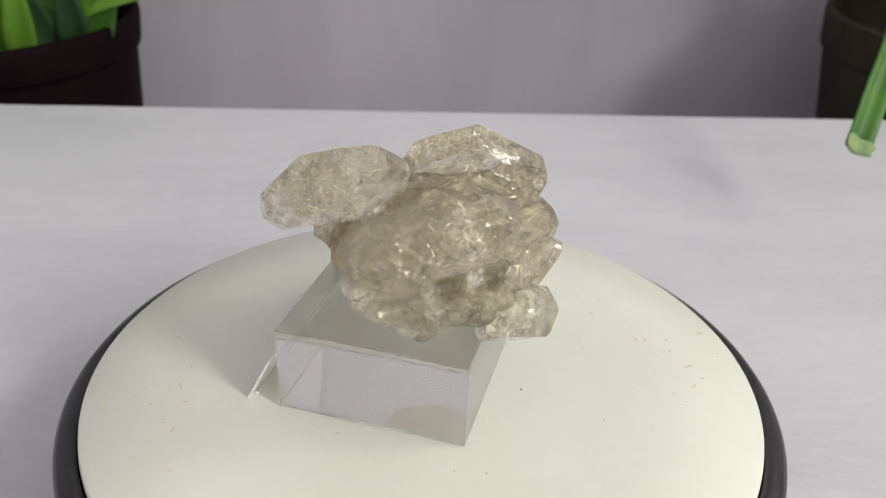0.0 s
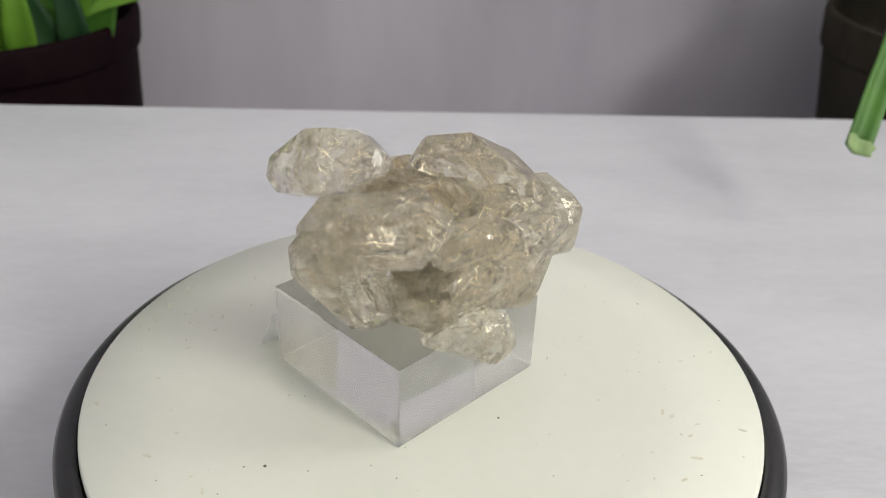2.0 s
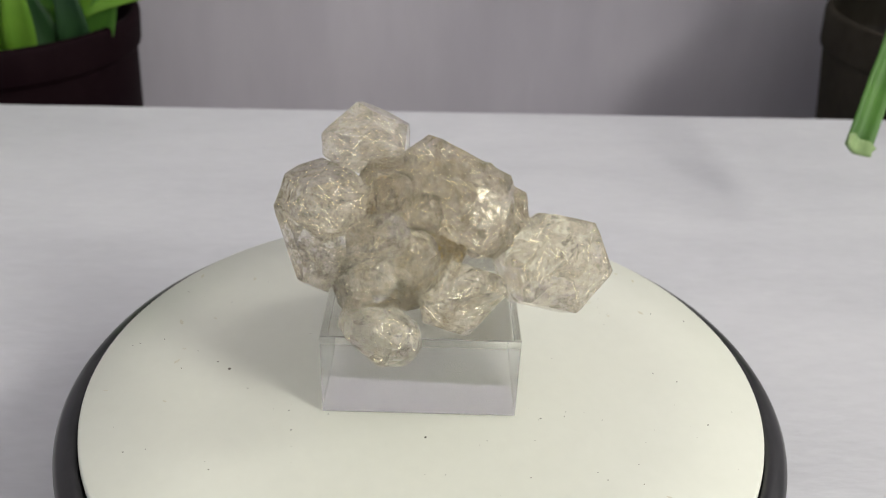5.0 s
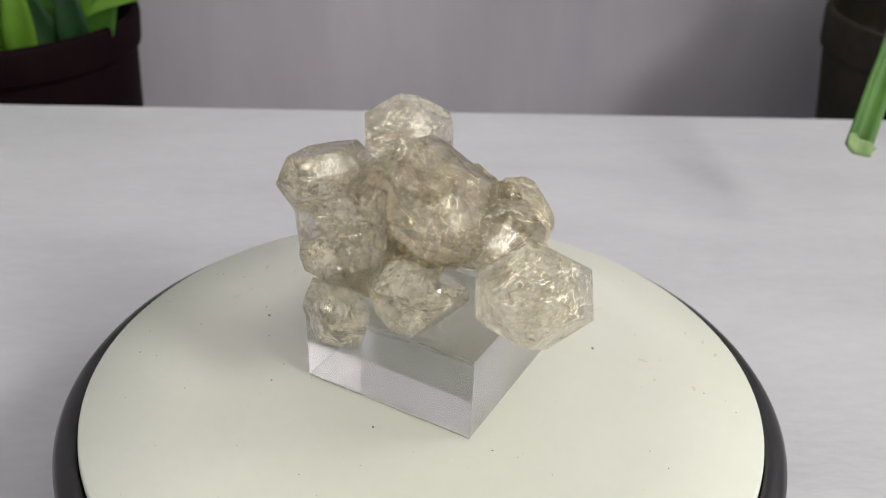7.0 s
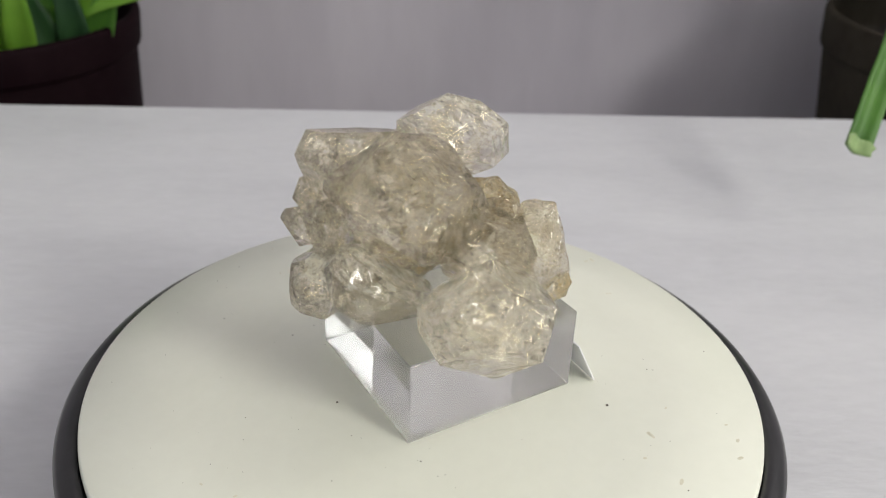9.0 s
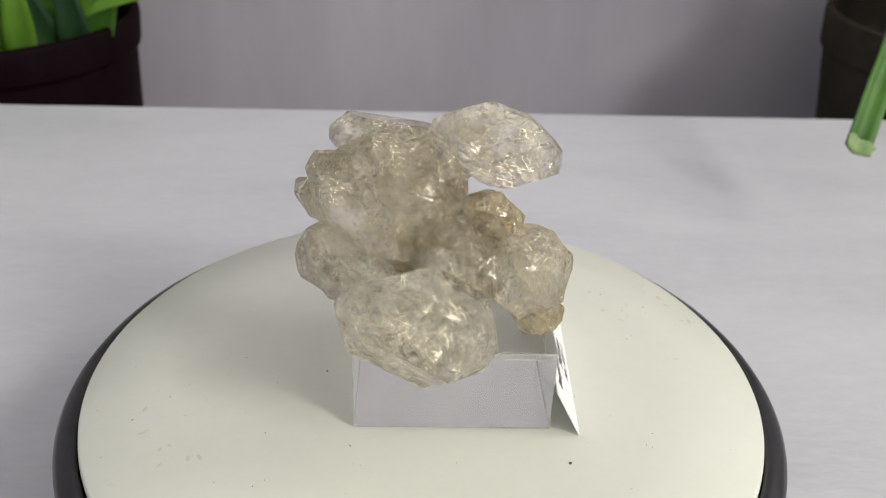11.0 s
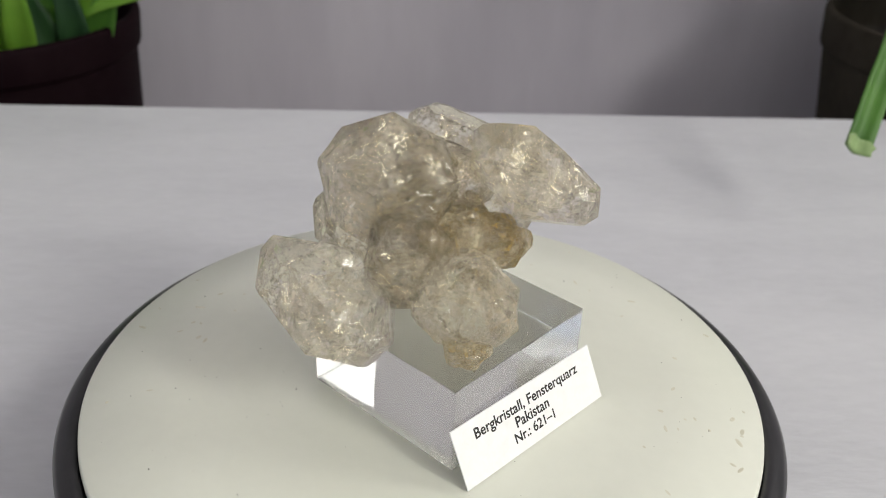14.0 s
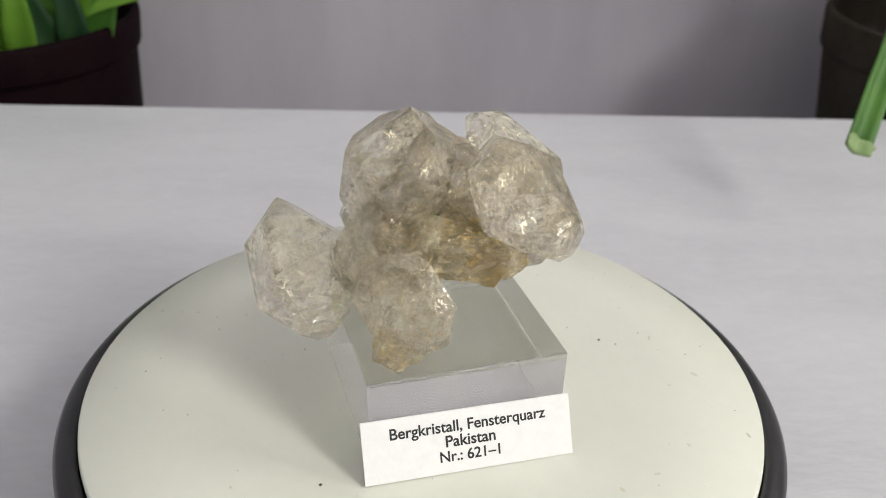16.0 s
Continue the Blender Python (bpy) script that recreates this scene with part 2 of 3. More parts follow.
def window_wall(name, first, x0, x1, h0, h1, openings):
    """A wall with openings between the heights h0 and h1, and a frame in each."""
    sides = [-1.9] + [y for o in openings for y in o] + [BACK + 0.1]
    piers = [((x0, a, h0), (x1, b, h1)) for a, b in zip(sides[::2], sides[1::2])]
    setting(name, joined([((x0, -1.9, -0.75), (x1, BACK + 0.1, h0)), ((x0, -1.9, h1), (x1, BACK + 0.1, 1.75))] + piers), M_room, "off-white wall with window openings", "wall")
    xm, d = (x0 + x1) / 2, 0.02
    for i, (w0, w1) in enumerate(openings):
        window = tagged(new("window_%d" % (first + i)), "white-painted window frame in the wall", "window", "windows", "structure")
        part("window_frame", joined((((xm - d, w0, h0), (xm + d, w0 + 0.03, h1)), ((xm - d, w1 - 0.03, h0), (xm + d, w1, h1)),
                                     ((xm - d, w0 + 0.03, h0), (xm + d, w1 - 0.03, h0 + 0.03)), ((xm - d, w0 + 0.03, h1 - 0.03), (xm + d, w1 - 0.03, h1)))), M_frame, window)


window_wall("wall_right", 1, 1.2, 1.3, 0.56, 1.28, ((-1.18, -0.62), (-0.16, 0.32)))
# unseen left window, added only to hold the cool fill lamp
window_wall("wall_left", 3, -1.7, -1.6, 0.28, 1.22, ((-1.28, -0.22),))

# the white board and the lower ledge behind it
edge_turn = math.atan2(0.252 - 0.229, 0.401)
board = setting("table_board", box_bm((-0.75, -0.62, -0.018), (0.75, 0.0, 0.0), 0.0015, 2), M_table, "white painted board with faint grey clouding", "table")
board.matrix_world = pose(0.0, 0.2370, TABLE_Z, 0, 0, math.degrees(edge_turn))
setting("ledge", box_bm((-1.0, -0.70, -0.17), (1.15, BACK, -0.13)), M_sill, "grey-painted ledge below the white board", "shelf")
for sx in (-0.5, 0.5):
    for sy in (-0.35, 0.12):
        setting("board_block", box_bm((sx - 0.03, sy - 0.03, -0.13), (sx + 0.03, sy + 0.03, TABLE_Z - 0.018)), M_sill, "grey block carrying the white board", "support")
setting("cupboard_base", box_bm((-0.95, -0.65, -0.75), (1.1, BACK - 0.01, -0.17)), M_sill, "plain grey-painted cupboard under the ledge", "cupboard")

# ---------- the turntable ----------
turntable = tagged(new("turntable"), "round display turntable with ivory platter and glossy black rim", "turntable")
turntable.matrix_world = pose(0, 0, 0)
smooth(part("base", lathe_bm([(0, -0.0295), (0.066, -0.0295), (0.068, -0.028), (0.0715, -0.016), (0.0745, -0.0076), (0.0752, -0.0056), (0.0750, -0.0042), (0.0741, -0.0031),
                              (0.0724, -0.0023), (0.0706, -0.0019), (0.0703, -0.0035), (0.0, -0.0035)], 160), M_black, turntable, "glossy black plastic base with a rounded rim"))
platter = smooth(part("platter", lathe_bm([(0, -0.0033), (0.0698, -0.0033), (0.0701, -0.0016), (0.0699, -0.0004), (0.0695, 0.0), (0.05, 0.0), (0.0, 0.0)], 160), M_platter, turntable, "ivory-white plastic platter with dust specks"))

# dust on the platter, it turns with it
rnd = random.Random(7)
bm = bmesh.new()


def speck(bm, x, y, size, long=1.0):
    a = rnd.uniform(0, math.pi)
    bmesh.ops.create_icosphere(bm, subdivisions=1, radius=size, matrix=Matrix.Translation((x, y, size * 0.3)) @ Matrix.Rotation(a, 4, "Z") @ Matrix.Diagonal((long, 1, 0.5, 1)))


for x, y, s in ((-9.8, -40.5, 0.34), (20.3, -5.0, 0.28), (-19.1, 33.8, 0.34)):
    speck(bm, x * MM, y * MM, s * MM)
for i in range(110):
    a, r = rnd.uniform(0, 2 * math.pi), 0.066 * math.sqrt(rnd.uniform(0.12, 1))
    speck(bm, r * math.cos(a), r * math.sin(a), rnd.choice((0.05, 0.06, 0.08, 0.1, 0.14)) * MM, rnd.choice((1, 1, 1, 1.3, 1.8)))
tagged(part("dust", bm, M_dust, platter, "scattered dark dust specks"), kind="stuff")

# faint yellowed marks near the platter's rim
bm = bmesh.new()
for i in range(46):
    a = rnd.choice((0.2, 0.35, 1.9, 3.3, 4.4)) + rnd.gauss(0, 0.22)
    r = rnd.uniform(0.048, 0.067)
    k = rnd.uniform(0.25, 0.7) * MM
    bmesh.ops.create_cone(bm, cap_ends=True, segments=9, radius1=k, radius2=k * 0.7, depth=0.00003,
                          matrix=Matrix.Translation((r * math.cos(a), r * math.sin(a), 0.00001)) @ Matrix.Rotation(rnd.uniform(0, 3.1), 4, "Z") @ Matrix.Diagonal((rnd.uniform(1, 2.2), 0.7, 1, 1)))
tagged(part("stain", bm, M_stain, platter, "faint yellowish marks"), kind="stuff")

# ---------- the acrylic block ----------
BLOCK = (-5.25 * MM, 0.35 * MM, 0.0)
block = tagged(part("display_block", box_bm((-19.3 * MM, -19.3 * MM, 0.0002), (19.3 * MM, 19.3 * MM, 18.5 * MM), 0.0002, 2), M_acrylic), "clear acrylic display block with polished sides on the platter", "display block")

# ---------- the label card ----------
card = tagged(new("label_card"), "white printed label card leaning against the acrylic block", "label")
CARD_AT = Vector((-29.8, 8.0, 0.2)) * MM
CARD_U = Vector((-11.75, -38.15, 0)).normalized()          # along the card's lower edge
CARD_V = Vector((5.0, -1.6, 10.2)).normalized()           # up the card
CARD_U2 = (CARD_U - CARD_V * CARD_U.dot(CARD_V)).normalized()
CARD_N = CARD_U2.cross(CARD_V)
W, H = 40.2 * MM, 11.6 * MM
part("card", box_bm((-W / 2, 0, -0.00015), (W / 2, H, 0.00015), 0.00005, 1), M_paper, card)


def print_line(name, text, size, x, y, width):
    cu = bpy.data.curves.new(name, "FONT")
    cu.body, cu.size, cu.align_x, cu.align_y = text, size, "CENTER", "CENTER"
    cu.extrude = 0.00001
    cu.offset = 0.00006
    ob = new(name + "_curve", cu)
    bpy.context.view_layer.update()
    me = bpy.data.meshes.new_from_object(ob.evaluated_get(bpy.context.evaluated_depsgraph_get()))
    bpy.data.objects.remove(ob)
    xs = [v.co.x for v in me.vertices]
    k = width / (max(xs) - min(xs))
    me.transform(Matrix.Translation((x, y, 0.00019)) @ Matrix.Diagonal((k, k, 1, 1)))
    me.materials.clear()
    me.materials.append(M_ink)
    t = new(name, me)
    t.parent = card
    t["label"] = "black printed line"
    return t


print_line("print_line", "Bergkristall, Fensterquarz", 0.0034, 0, H * 0.74, 30.0 * MM)
print_line("print_line", "Pakistan", 0.0034, 0.2 * MM, H * 0.50, 9.6 * MM)
print_line("print_line", "Nr.: 621\u20131", 0.0034, 0.1 * MM, H * 0.26, 11.6 * MM)

# ---------- the quartz cluster ----------
cluster = tagged(new("quartz_cluster"), "pale smoky window-quartz crystal cluster with ochre stains on the acrylic block", "mineral")


def roughened(bm, ax, seed, rough, longest, sub=4):
    """Breaks flat faces up and gives them terraces and shallow pits (millimetres), then turns to metres."""
    bmesh.ops.triangulate(bm, faces=bm.faces[:])
    for _ in range(sub):
        long_edges = [e for e in bm.edges if e.calc_length() > longest]
        if long_edges:
            bmesh.ops.subdivide_edges(bm, edges=long_edges, cuts=1)
            bmesh.ops.triangulate(bm, faces=bm.faces[:])
    bm.normal_update()
    off = Vector((seed * 3.1, seed * 1.7, seed * 2.3))
    moves = []
    for w in bm.verts:
        q = w.co + off
        along = ax * (q.dot(ax) * 0.55)
        terrace = round(noise.noise((q - along) * 0.30) * 4.0) * 0.45
        d = noise.noise(q * 0.22) * 1.2 + terrace + noise.noise(q * 0.7) * 0.7 - abs(noise.noise(q * 1.4)) * 0.9
        moves.append(w.normal * d * rough * 2)
    for w, d in zip(bm.verts, moves):
        w.co = (w.co + d) * MM


def fractures(crystal_part, mid, ax, reach, seed, count):
    """Curved healed cracks inside a crystal: thin bowed flakes with ragged rims, all inside its faces."""
    rs = random.Random(seed * 7 + 1)
    bm = bmesh.new()
    made = 0
    while made < count:
        c = Vector((rs.uniform(-1, 1), rs.uniform(-1, 1), rs.uniform(-1, 1))) * reach[2]
        room = min(d - c.dot(n) for n, d in zip(reach[0], reach[1]))
        if room < 0.7:
            continue
        made += 1
        size = min(room * rs.uniform(0.85, 1.2), rs.uniform(0.8, 5.5))
        n = (Vector((rs.gauss(0, 1), rs.gauss(0, 1), rs.gauss(0, 1))).normalized() + ax * rs.choice((-0.6, 0, 0.6))).normalized()
        u = n.orthogonal().normalized()
        u = Matrix.Rotation(rs.uniform(0, 6.28), 3, n) @ u
        v = n.cross(u)
        slim, bow = rs.uniform(0.12, 0.75), rs.uniform(-0.4, 0.4)
        rings = [[bm.verts.new((mid + c) * MM)]]
        for k in (0.5, 1.0):
            ring = []
            for i in range(12):
                an = i * math.pi / 6
                r = size * k * (1 if k < 1 else rs.uniform(0.7, 1.0))
                q = u * math.cos(an) * r + v * math.sin(an) * r * slim
                q += n * (bow * q.length_squared / size + noise.noise((c + q) * 1.1) * 0.25 * k)
                ring.append(bm.verts.new((mid + c + q) * MM))
            rings.append(ring)
        for i in range(12):
            j = (i + 1) % 12
            bm.faces.new((rings[0][0], rings[1][i], rings[1][j]))
            bm.faces.new((rings[1][i], rings[2][i], rings[2][j], rings[1][j]))
    bm.normal_update()
    smooth(part("fracture", bm, M_flake, crystal_part, "bright healed cracks inside the crystal"))
    # dark mineral grains shut in with them
    bm = bmesh.new()
    made = 0
    while made < count // 3:
        c = Vector((rs.uniform(-1, 1), rs.uniform(-1, 1), rs.uniform(-1, 1))) * reach[2]
        room = min(d - c.dot(n) for n, d in zip(reach[0], reach[1]))
        if not 0.35 < room < 2.5:
            continue
        made += 1
        r = rs.choice((0.06, 0.08, 0.1, 0.12, 0.2))
        bmesh.ops.create_icosphere(bm, subdivisions=1, radius=r * MM, matrix=Matrix.Translation((mid + c) * MM) @ Matrix.Rotation(rs.uniform(0, 3), 4, "Y") @ Matrix.Diagonal((1, rs.uniform(0.5, 1), rs.uniform(0.4, 1.8), 1)))
    part("inclusion", bm, M_speck, crystal_part, "dark mineral grains inside the crystal")


def roughened(bm, ax, seed, rough, longest, sub=4):
    """Breaks flat faces up and gives them terraces and shallow pits (millimetres), then turns to metres."""
    bmesh.ops.triangulate(bm, faces=bm.faces[:])
    for _ in range(sub):
        long_edges = [e for e in bm.edges if e.calc_length() > longest]
        if long_edges:
            bmesh.ops.subdivide_edges(bm, edges=long_edges, cuts=1)
            bmesh.ops.triangulate(bm, faces=bm.faces[:])
    bm.normal_update()
    off = Vector((seed * 3.1, seed * 1.7, seed * 2.3))
    moves = []
    for w in bm.verts:
        q = w.co + off
        along = ax * (q.dot(ax) * 0.55)
        terrace = round(noise.noise((q - along) * 0.30) * 4.0) * 0.45
        d = noise.noise(q * 0.22) * 1.2 + terrace + noise.noise(q * 0.7) * 0.7 - abs(noise.noise(q * 1.4)) * 0.9
        moves.append(w.normal * d * rough * 2)
    for w, d in zip(bm.verts, moves):
        w.co = (w.co + d) * MM


def fractures(crystal_part, mid, ax, reach, seed, count):
    """Curved healed cracks inside a crystal: thin bowed flakes with ragged rims, all inside its faces."""
    rs = random.Random(seed * 7 + 1)
    bm = bmesh.new()
    made = 0
    while made < count:
        c = Vector((rs.uniform(-1, 1), rs.uniform(-1, 1), rs.uniform(-1, 1))) * reach[2]
        room = min(d - c.dot(n) for n, d in zip(reach[0], reach[1]))
        if room < 0.7:
            continue
        made += 1
        size = min(room * rs.uniform(0.85, 1.2), rs.uniform(0.8, 5.5))
        n = (Vector((rs.gauss(0, 1), rs.gauss(0, 1), rs.gauss(0, 1))).normalized() + ax * rs.choice((-0.6, 0, 0.6))).normalized()
        u = n.orthogonal().normalized()
        u = Matrix.Rotation(rs.uniform(0, 6.28), 3, n) @ u
        v = n.cross(u)
        slim, bow = rs.uniform(0.12, 0.75), rs.uniform(-0.4, 0.4)
        rings = [[bm.verts.new((mid + c) * MM)]]
        for k in (0.5, 1.0):
            ring = []
            for i in range(12):
                an = i * math.pi / 6
                r = size * k * (1 if k < 1 else rs.uniform(0.7, 1.0))
                q = u * math.cos(an) * r + v * math.sin(an) * r * slim
                q += n * (bow * q.length_squared / size + noise.noise((c + q) * 1.1) * 0.25 * k)
                ring.append(bm.verts.new((mid + c + q) * MM))
            rings.append(ring)
        for i in range(12):
            j = (i + 1) % 12
            bm.faces.new((rings[0][0], rings[1][i], rings[1][j]))
            bm.faces.new((rings[1][i], rings[2][i], rings[2][j], rings[1][j]))
    bm.normal_update()
    smooth(part("fracture", bm, M_flake, crystal_part, "bright healed cracks inside the crystal"))
    # dark mineral grains shut in with them
    bm = bmesh.new()
    made = 0
    while made < count // 3:
        c = Vector((rs.uniform(-1, 1), rs.uniform(-1, 1), rs.uniform(-1, 1))) * reach[2]
        room = min(d - c.dot(n) for n, d in zip(reach[0], reach[1]))
        if not 0.35 < room < 2.5:
            continue
        made += 1
        r = rs.choice((0.06, 0.08, 0.1, 0.12, 0.2))
        bmesh.ops.create_icosphere(bm, subdivisions=1, radius=r * MM, matrix=Matrix.Translation((mid + c) * MM) @ Matrix.Rotation(rs.uniform(0, 3), 4, "Y") @ Matrix.Diagonal((1, rs.uniform(0.5, 1), rs.uniform(0.4, 1.8), 1)))
    part("inclusion", bm, M_speck, crystal_part, "dark mineral grains inside the crystal")


def crystal(centre, axis, up, prism, head, foot, ends, seed, rough=0.04, mat=None, label=""):
    """A quartz crystal (millimetres): six prism faces round its long axis, six sloping faces at either end, and two blunt ends,
    each given by its distance from the centre."""
    rs = random.Random(seed)
    ax, mid = Vector(axis).normalized(), Vector(centre)
    u = (Vector(up) - ax * ax.dot(Vector(up))).normalized()
    v = ax.cross(u)
    slope = radians(51.8)           # quartz: rhombohedral face to the base
    radial = [u * math.cos(i * math.pi / 3) + v * math.sin(i * math.pi / 3) for i in range(6)]
    normals = radial + [ax * s * math.cos(slope) + r * math.sin(slope) for s in (1, -1) for r in radial] + [ax, -ax]
    dists = list(prism) + list(head) + list(foot) + list(ends)
    size = max(dists)
    bm = bmesh.new()
    bmesh.ops.create_cube(bm, size=size * 4)
    chips = [(Vector((rs.gauss(0, 1), rs.gauss(0, 1), rs.gauss(0, 1))).normalized(), rs.uniform(0.95, 0.99)) for _ in range(7)]
    for n, d in list(zip(normals, dists)) + chips:
        if (n, d) in chips:
            d = d * max(w.co.dot(n) for w in bm.verts)
        cut = bmesh.ops.bisect_plane(bm, geom=bm.verts[:] + bm.edges[:] + bm.faces[:], plane_co=n * d, plane_no=n, clear_outer=True)
        rim = [e for e in cut["geom_cut"] if isinstance(e, bmesh.types.BMEdge)]
        if len(rim) > 2:
            bmesh.ops.edgeloop_fill(bm, edges=rim)
    bmesh.ops.remove_doubles(bm, verts=bm.verts[:], dist=0.02)
    bmesh.ops.recalc_face_normals(bm, faces=bm.faces[:])
    for w in bm.verts:
        w.co += mid
    roughened(bm, ax, seed, rough, 0.9)
    bmesh.ops.recalc_face_normals(bm, faces=bm.faces[:])
    body = part("crystal", bm, mat or M_quartz, cluster, label)
    fractures(body, mid, ax, (normals, dists, size), seed, int(3.0 * size + 0.45 * size ** 2))
    return body


# each crystal: centre, long axis, second axis; distances of its prism faces, of the sloping faces at either end, of the blunt ends; seed
crystal((7.2, 3.5, 44.6), (-0.956, -0.014, -0.294), (-0.008, 1.000, -0.021),
        (8.6, 12.1, 7.0, 8.9, 11.9, 7.9), (13.1, 13.3, 9.8, 10.5, 12.4, 11.2), (10.3, 12.4, 12.4, 12.4, 12.5, 9.0), (12.4, 14.7), 12, rough=0.025, label="broad pale window-quartz crystal")
crystal((-17.2, -9.1, 47.2), (-0.940, -0.341, -0.002), (0.341, -0.940, -0.015),
        (9.4, 8.7, 6.4, 8.6, 8.9, 6.2), (8.2, 6.4, 8.3, 11.8, 13.3, 10.6), (13.5, 13.4, 9.5, 8.6, 8.0, 8.0), (12.5, 12.2), 11, rough=0.015, label="large clear double-ended crystal")
crystal((8.3, 23.3, 28.6), (-0.820, 0.168, -0.547), (0.481, -0.317, -0.818),
        (8.7, 10.6, 9.4, 9.0, 9.0, 8.3), (11.6, 11.3, 12.1, 12.3, 11.2, 10.6), (11.9, 11.3, 9.2, 11.1, 11.6, 12.2), (13.9, 14.9), 17, rough=0.025, label="large jutting crystal with sharp rim")
crystal((0.2, -20.6, 43.6), (-0.953, -0.143, -0.267), (-0.238, -0.188, 0.953),
        (5.2, 6.3, 5.2, 5.3, 6.6, 6.7), (10.3, 12.9, 13.7, 13.1, 10.4, 8.7), (11.8, 11.2, 10.0, 10.4, 11.6, 12.0), (16.6, 16.2), 13, rough=0.02, label="long clear crystal with pointed end")
crystal((16.1, 2.1, 29.3), (-0.511, 0.659, -0.551), (0.408, -0.378, -0.831),
        (6.9, 8.0, 5.6, 5.4, 8.3, 6.1), (8.1, 10.3, 10.2, 9.4, 8.1, 5.6), (7.4, 7.5, 6.7, 9.1, 11.0, 8.5), (11.5, 9.9), 16, rough=0.015, label="squat clear crystal with flat faces")
crystal((-15.0, 14.5, 31.0), (-0.616, -0.225, -0.755), (-0.624, 0.725, 0.293),
        (5.9, 7.6, 7.6, 6.6, 6.6, 8.7), (8.1, 7.7, 10.2, 9.6, 8.5, 9.7), (8.6, 8.6, 8.7, 9.4, 9.0, 9.1), (9.9, 8.7), 18, rough=0.10, mat=M_rough, label="rough etched crystal")
crystal((-4.8, -21.6, 34.3), (-0.467, 0.470, 0.749), (-0.450, 0.603, -0.659),
        (9.5, 8.5, 7.8, 10.3, 6.0, 8.9), (7.0, 9.9, 9.7, 10.8, 8.1, 7.3), (10.9, 6.9, 5.7, 8.4, 10.1, 11.5), (10.4, 10.4), 14, rough=0.02, label="clear crystal with a hollow window face")
crystal((6.1, -11.9, 27.8), (-0.741, 0.473, -0.477), (0.059, -0.662, -0.747),
        (6.3, 8.0, 6.5, 5.5, 7.8, 5.3), (6.8, 7.9, 10.2, 9.3, 7.1, 5.2), (8.6, 7.0, 3.9, 8.3, 10.9, 9.7), (9.3, 10.2), 27, rough=0.12)
crystal((17.4, -13.1, 23.9), (-0.637, -0.643, 0.425), (-0.607, 0.079, -0.791),
        (7.3, 4.2, 5.1, 7.3, 5.1, 4.6), (9.0, 7.5, 6.3, 6.0, 4.9, 6.9), (6.4, 5.6, 6.9, 7.2, 6.5, 6.3), (8.2, 7.3), 15, rough=0.02, label="small clear crystal resting on the block")
crystal((-15.3, -5.1, 33.7), (0.693, -0.641, -0.331), (-0.625, -0.762, 0.169),
        (6.0, 4.2, 2.4, 5.5, 3.6, 3.2), (7.5, 5.5, 3.9, 3.7, 3.2, 5.5), (2.9, 2.8, 5.6, 8.1, 7.3, 5.1), (6.2, 7.5), 21, rough=0.1, mat=M_core, label="ochre-stained broken crystal")
crystal((-6.3, 10.9, 38.2), (-0.306, 0.918, 0.250), (0.565, 0.387, -0.729),
        (3.2, 5.1, 4.1, 3.7, 5.0, 3.8), (4.3, 4.2, 4.6, 5.5, 5.7, 3.9), (6.0, 6.6, 4.4, 3.0, 5.1, 4.5), (6.3, 6.6), 19, rough=0.10, mat=M_rough, label="broken fin of rough quartz")
crystal((-17.2, 17.0, 22.6), (-0.698, 0.592, 0.403), (-0.017, -0.576, 0.817),
        (2.6, 4.9, 3.9, 3.2, 3.7, 4.6), (4.2, 5.1, 4.6, 4.1, 3.6, 4.4), (4.1, 3.9, 3.3, 4.6, 5.1, 5.4), (4.9, 5.2), 20, rough=0.10, mat=M_core, label="ochre-spotted rough foot resting on the block")
crystal((17.9, -7.7, 38.7), (-0.286, -0.078, -0.955), (0.822, 0.492, -0.286),
        (4.1, 4.7, 3.7, 4.3, 3.4, 4.2), (4.2, 4.3, 5.1, 6.5, 6.3, 4.9), (6.0, 6.1, 4.3, 4.6, 5.1, 5.1), (7.1, 6.5), 22, rough=0.015)
crystal((19.1, -14.7, 36.4), (-0.494, -0.064, -0.867), (0.837, -0.307, -0.454),
        (2.9, 3.6, 3.6, 3.0, 3.8, 3.6), (4.0, 4.6, 5.4, 5.0, 4.3, 3.6), (5.3, 4.6, 3.7, 4.0, 4.1, 5.3), (6.1, 6.1), 23, rough=0.015)
crystal((15.1, -4.9, 46.3), (-0.916, -0.128, -0.380), (0.229, 0.612, -0.757),
        (3.9, 2.9, 3.1, 2.8, 3.2, 2.2), (6.2, 5.0, 3.4, 4.3, 5.3, 5.0), (3.7, 4.7, 5.4, 5.5, 5.2, 3.8), (6.1, 6.1), 24, rough=0.015)
crystal((9.8, -9.0, 47.6), (-0.894, 0.200, 0.401), (0.134, -0.735, 0.665),
        (1.7, 4.2, 3.3, 2.0, 4.2, 4.0), (3.4, 3.7, 4.2, 3.7, 5.7, 5.5), (4.6, 6.0, 4.8, 3.4, 3.6, 3.3), (5.3, 5.6), 25, rough=0.015)
crystal((15.9, -13.3, 42.8), (-0.786, -0.462, -0.411), (0.607, -0.446, -0.658),
        (3.8, 3.7, 3.4, 3.7, 3.8, 3.1), (6.0, 5.7, 5.5, 5.5, 5.3, 5.9), (5.4, 5.2, 5.8, 5.7, 5.5, 5.7), (7.0, 6.7), 26, rough=0.015)
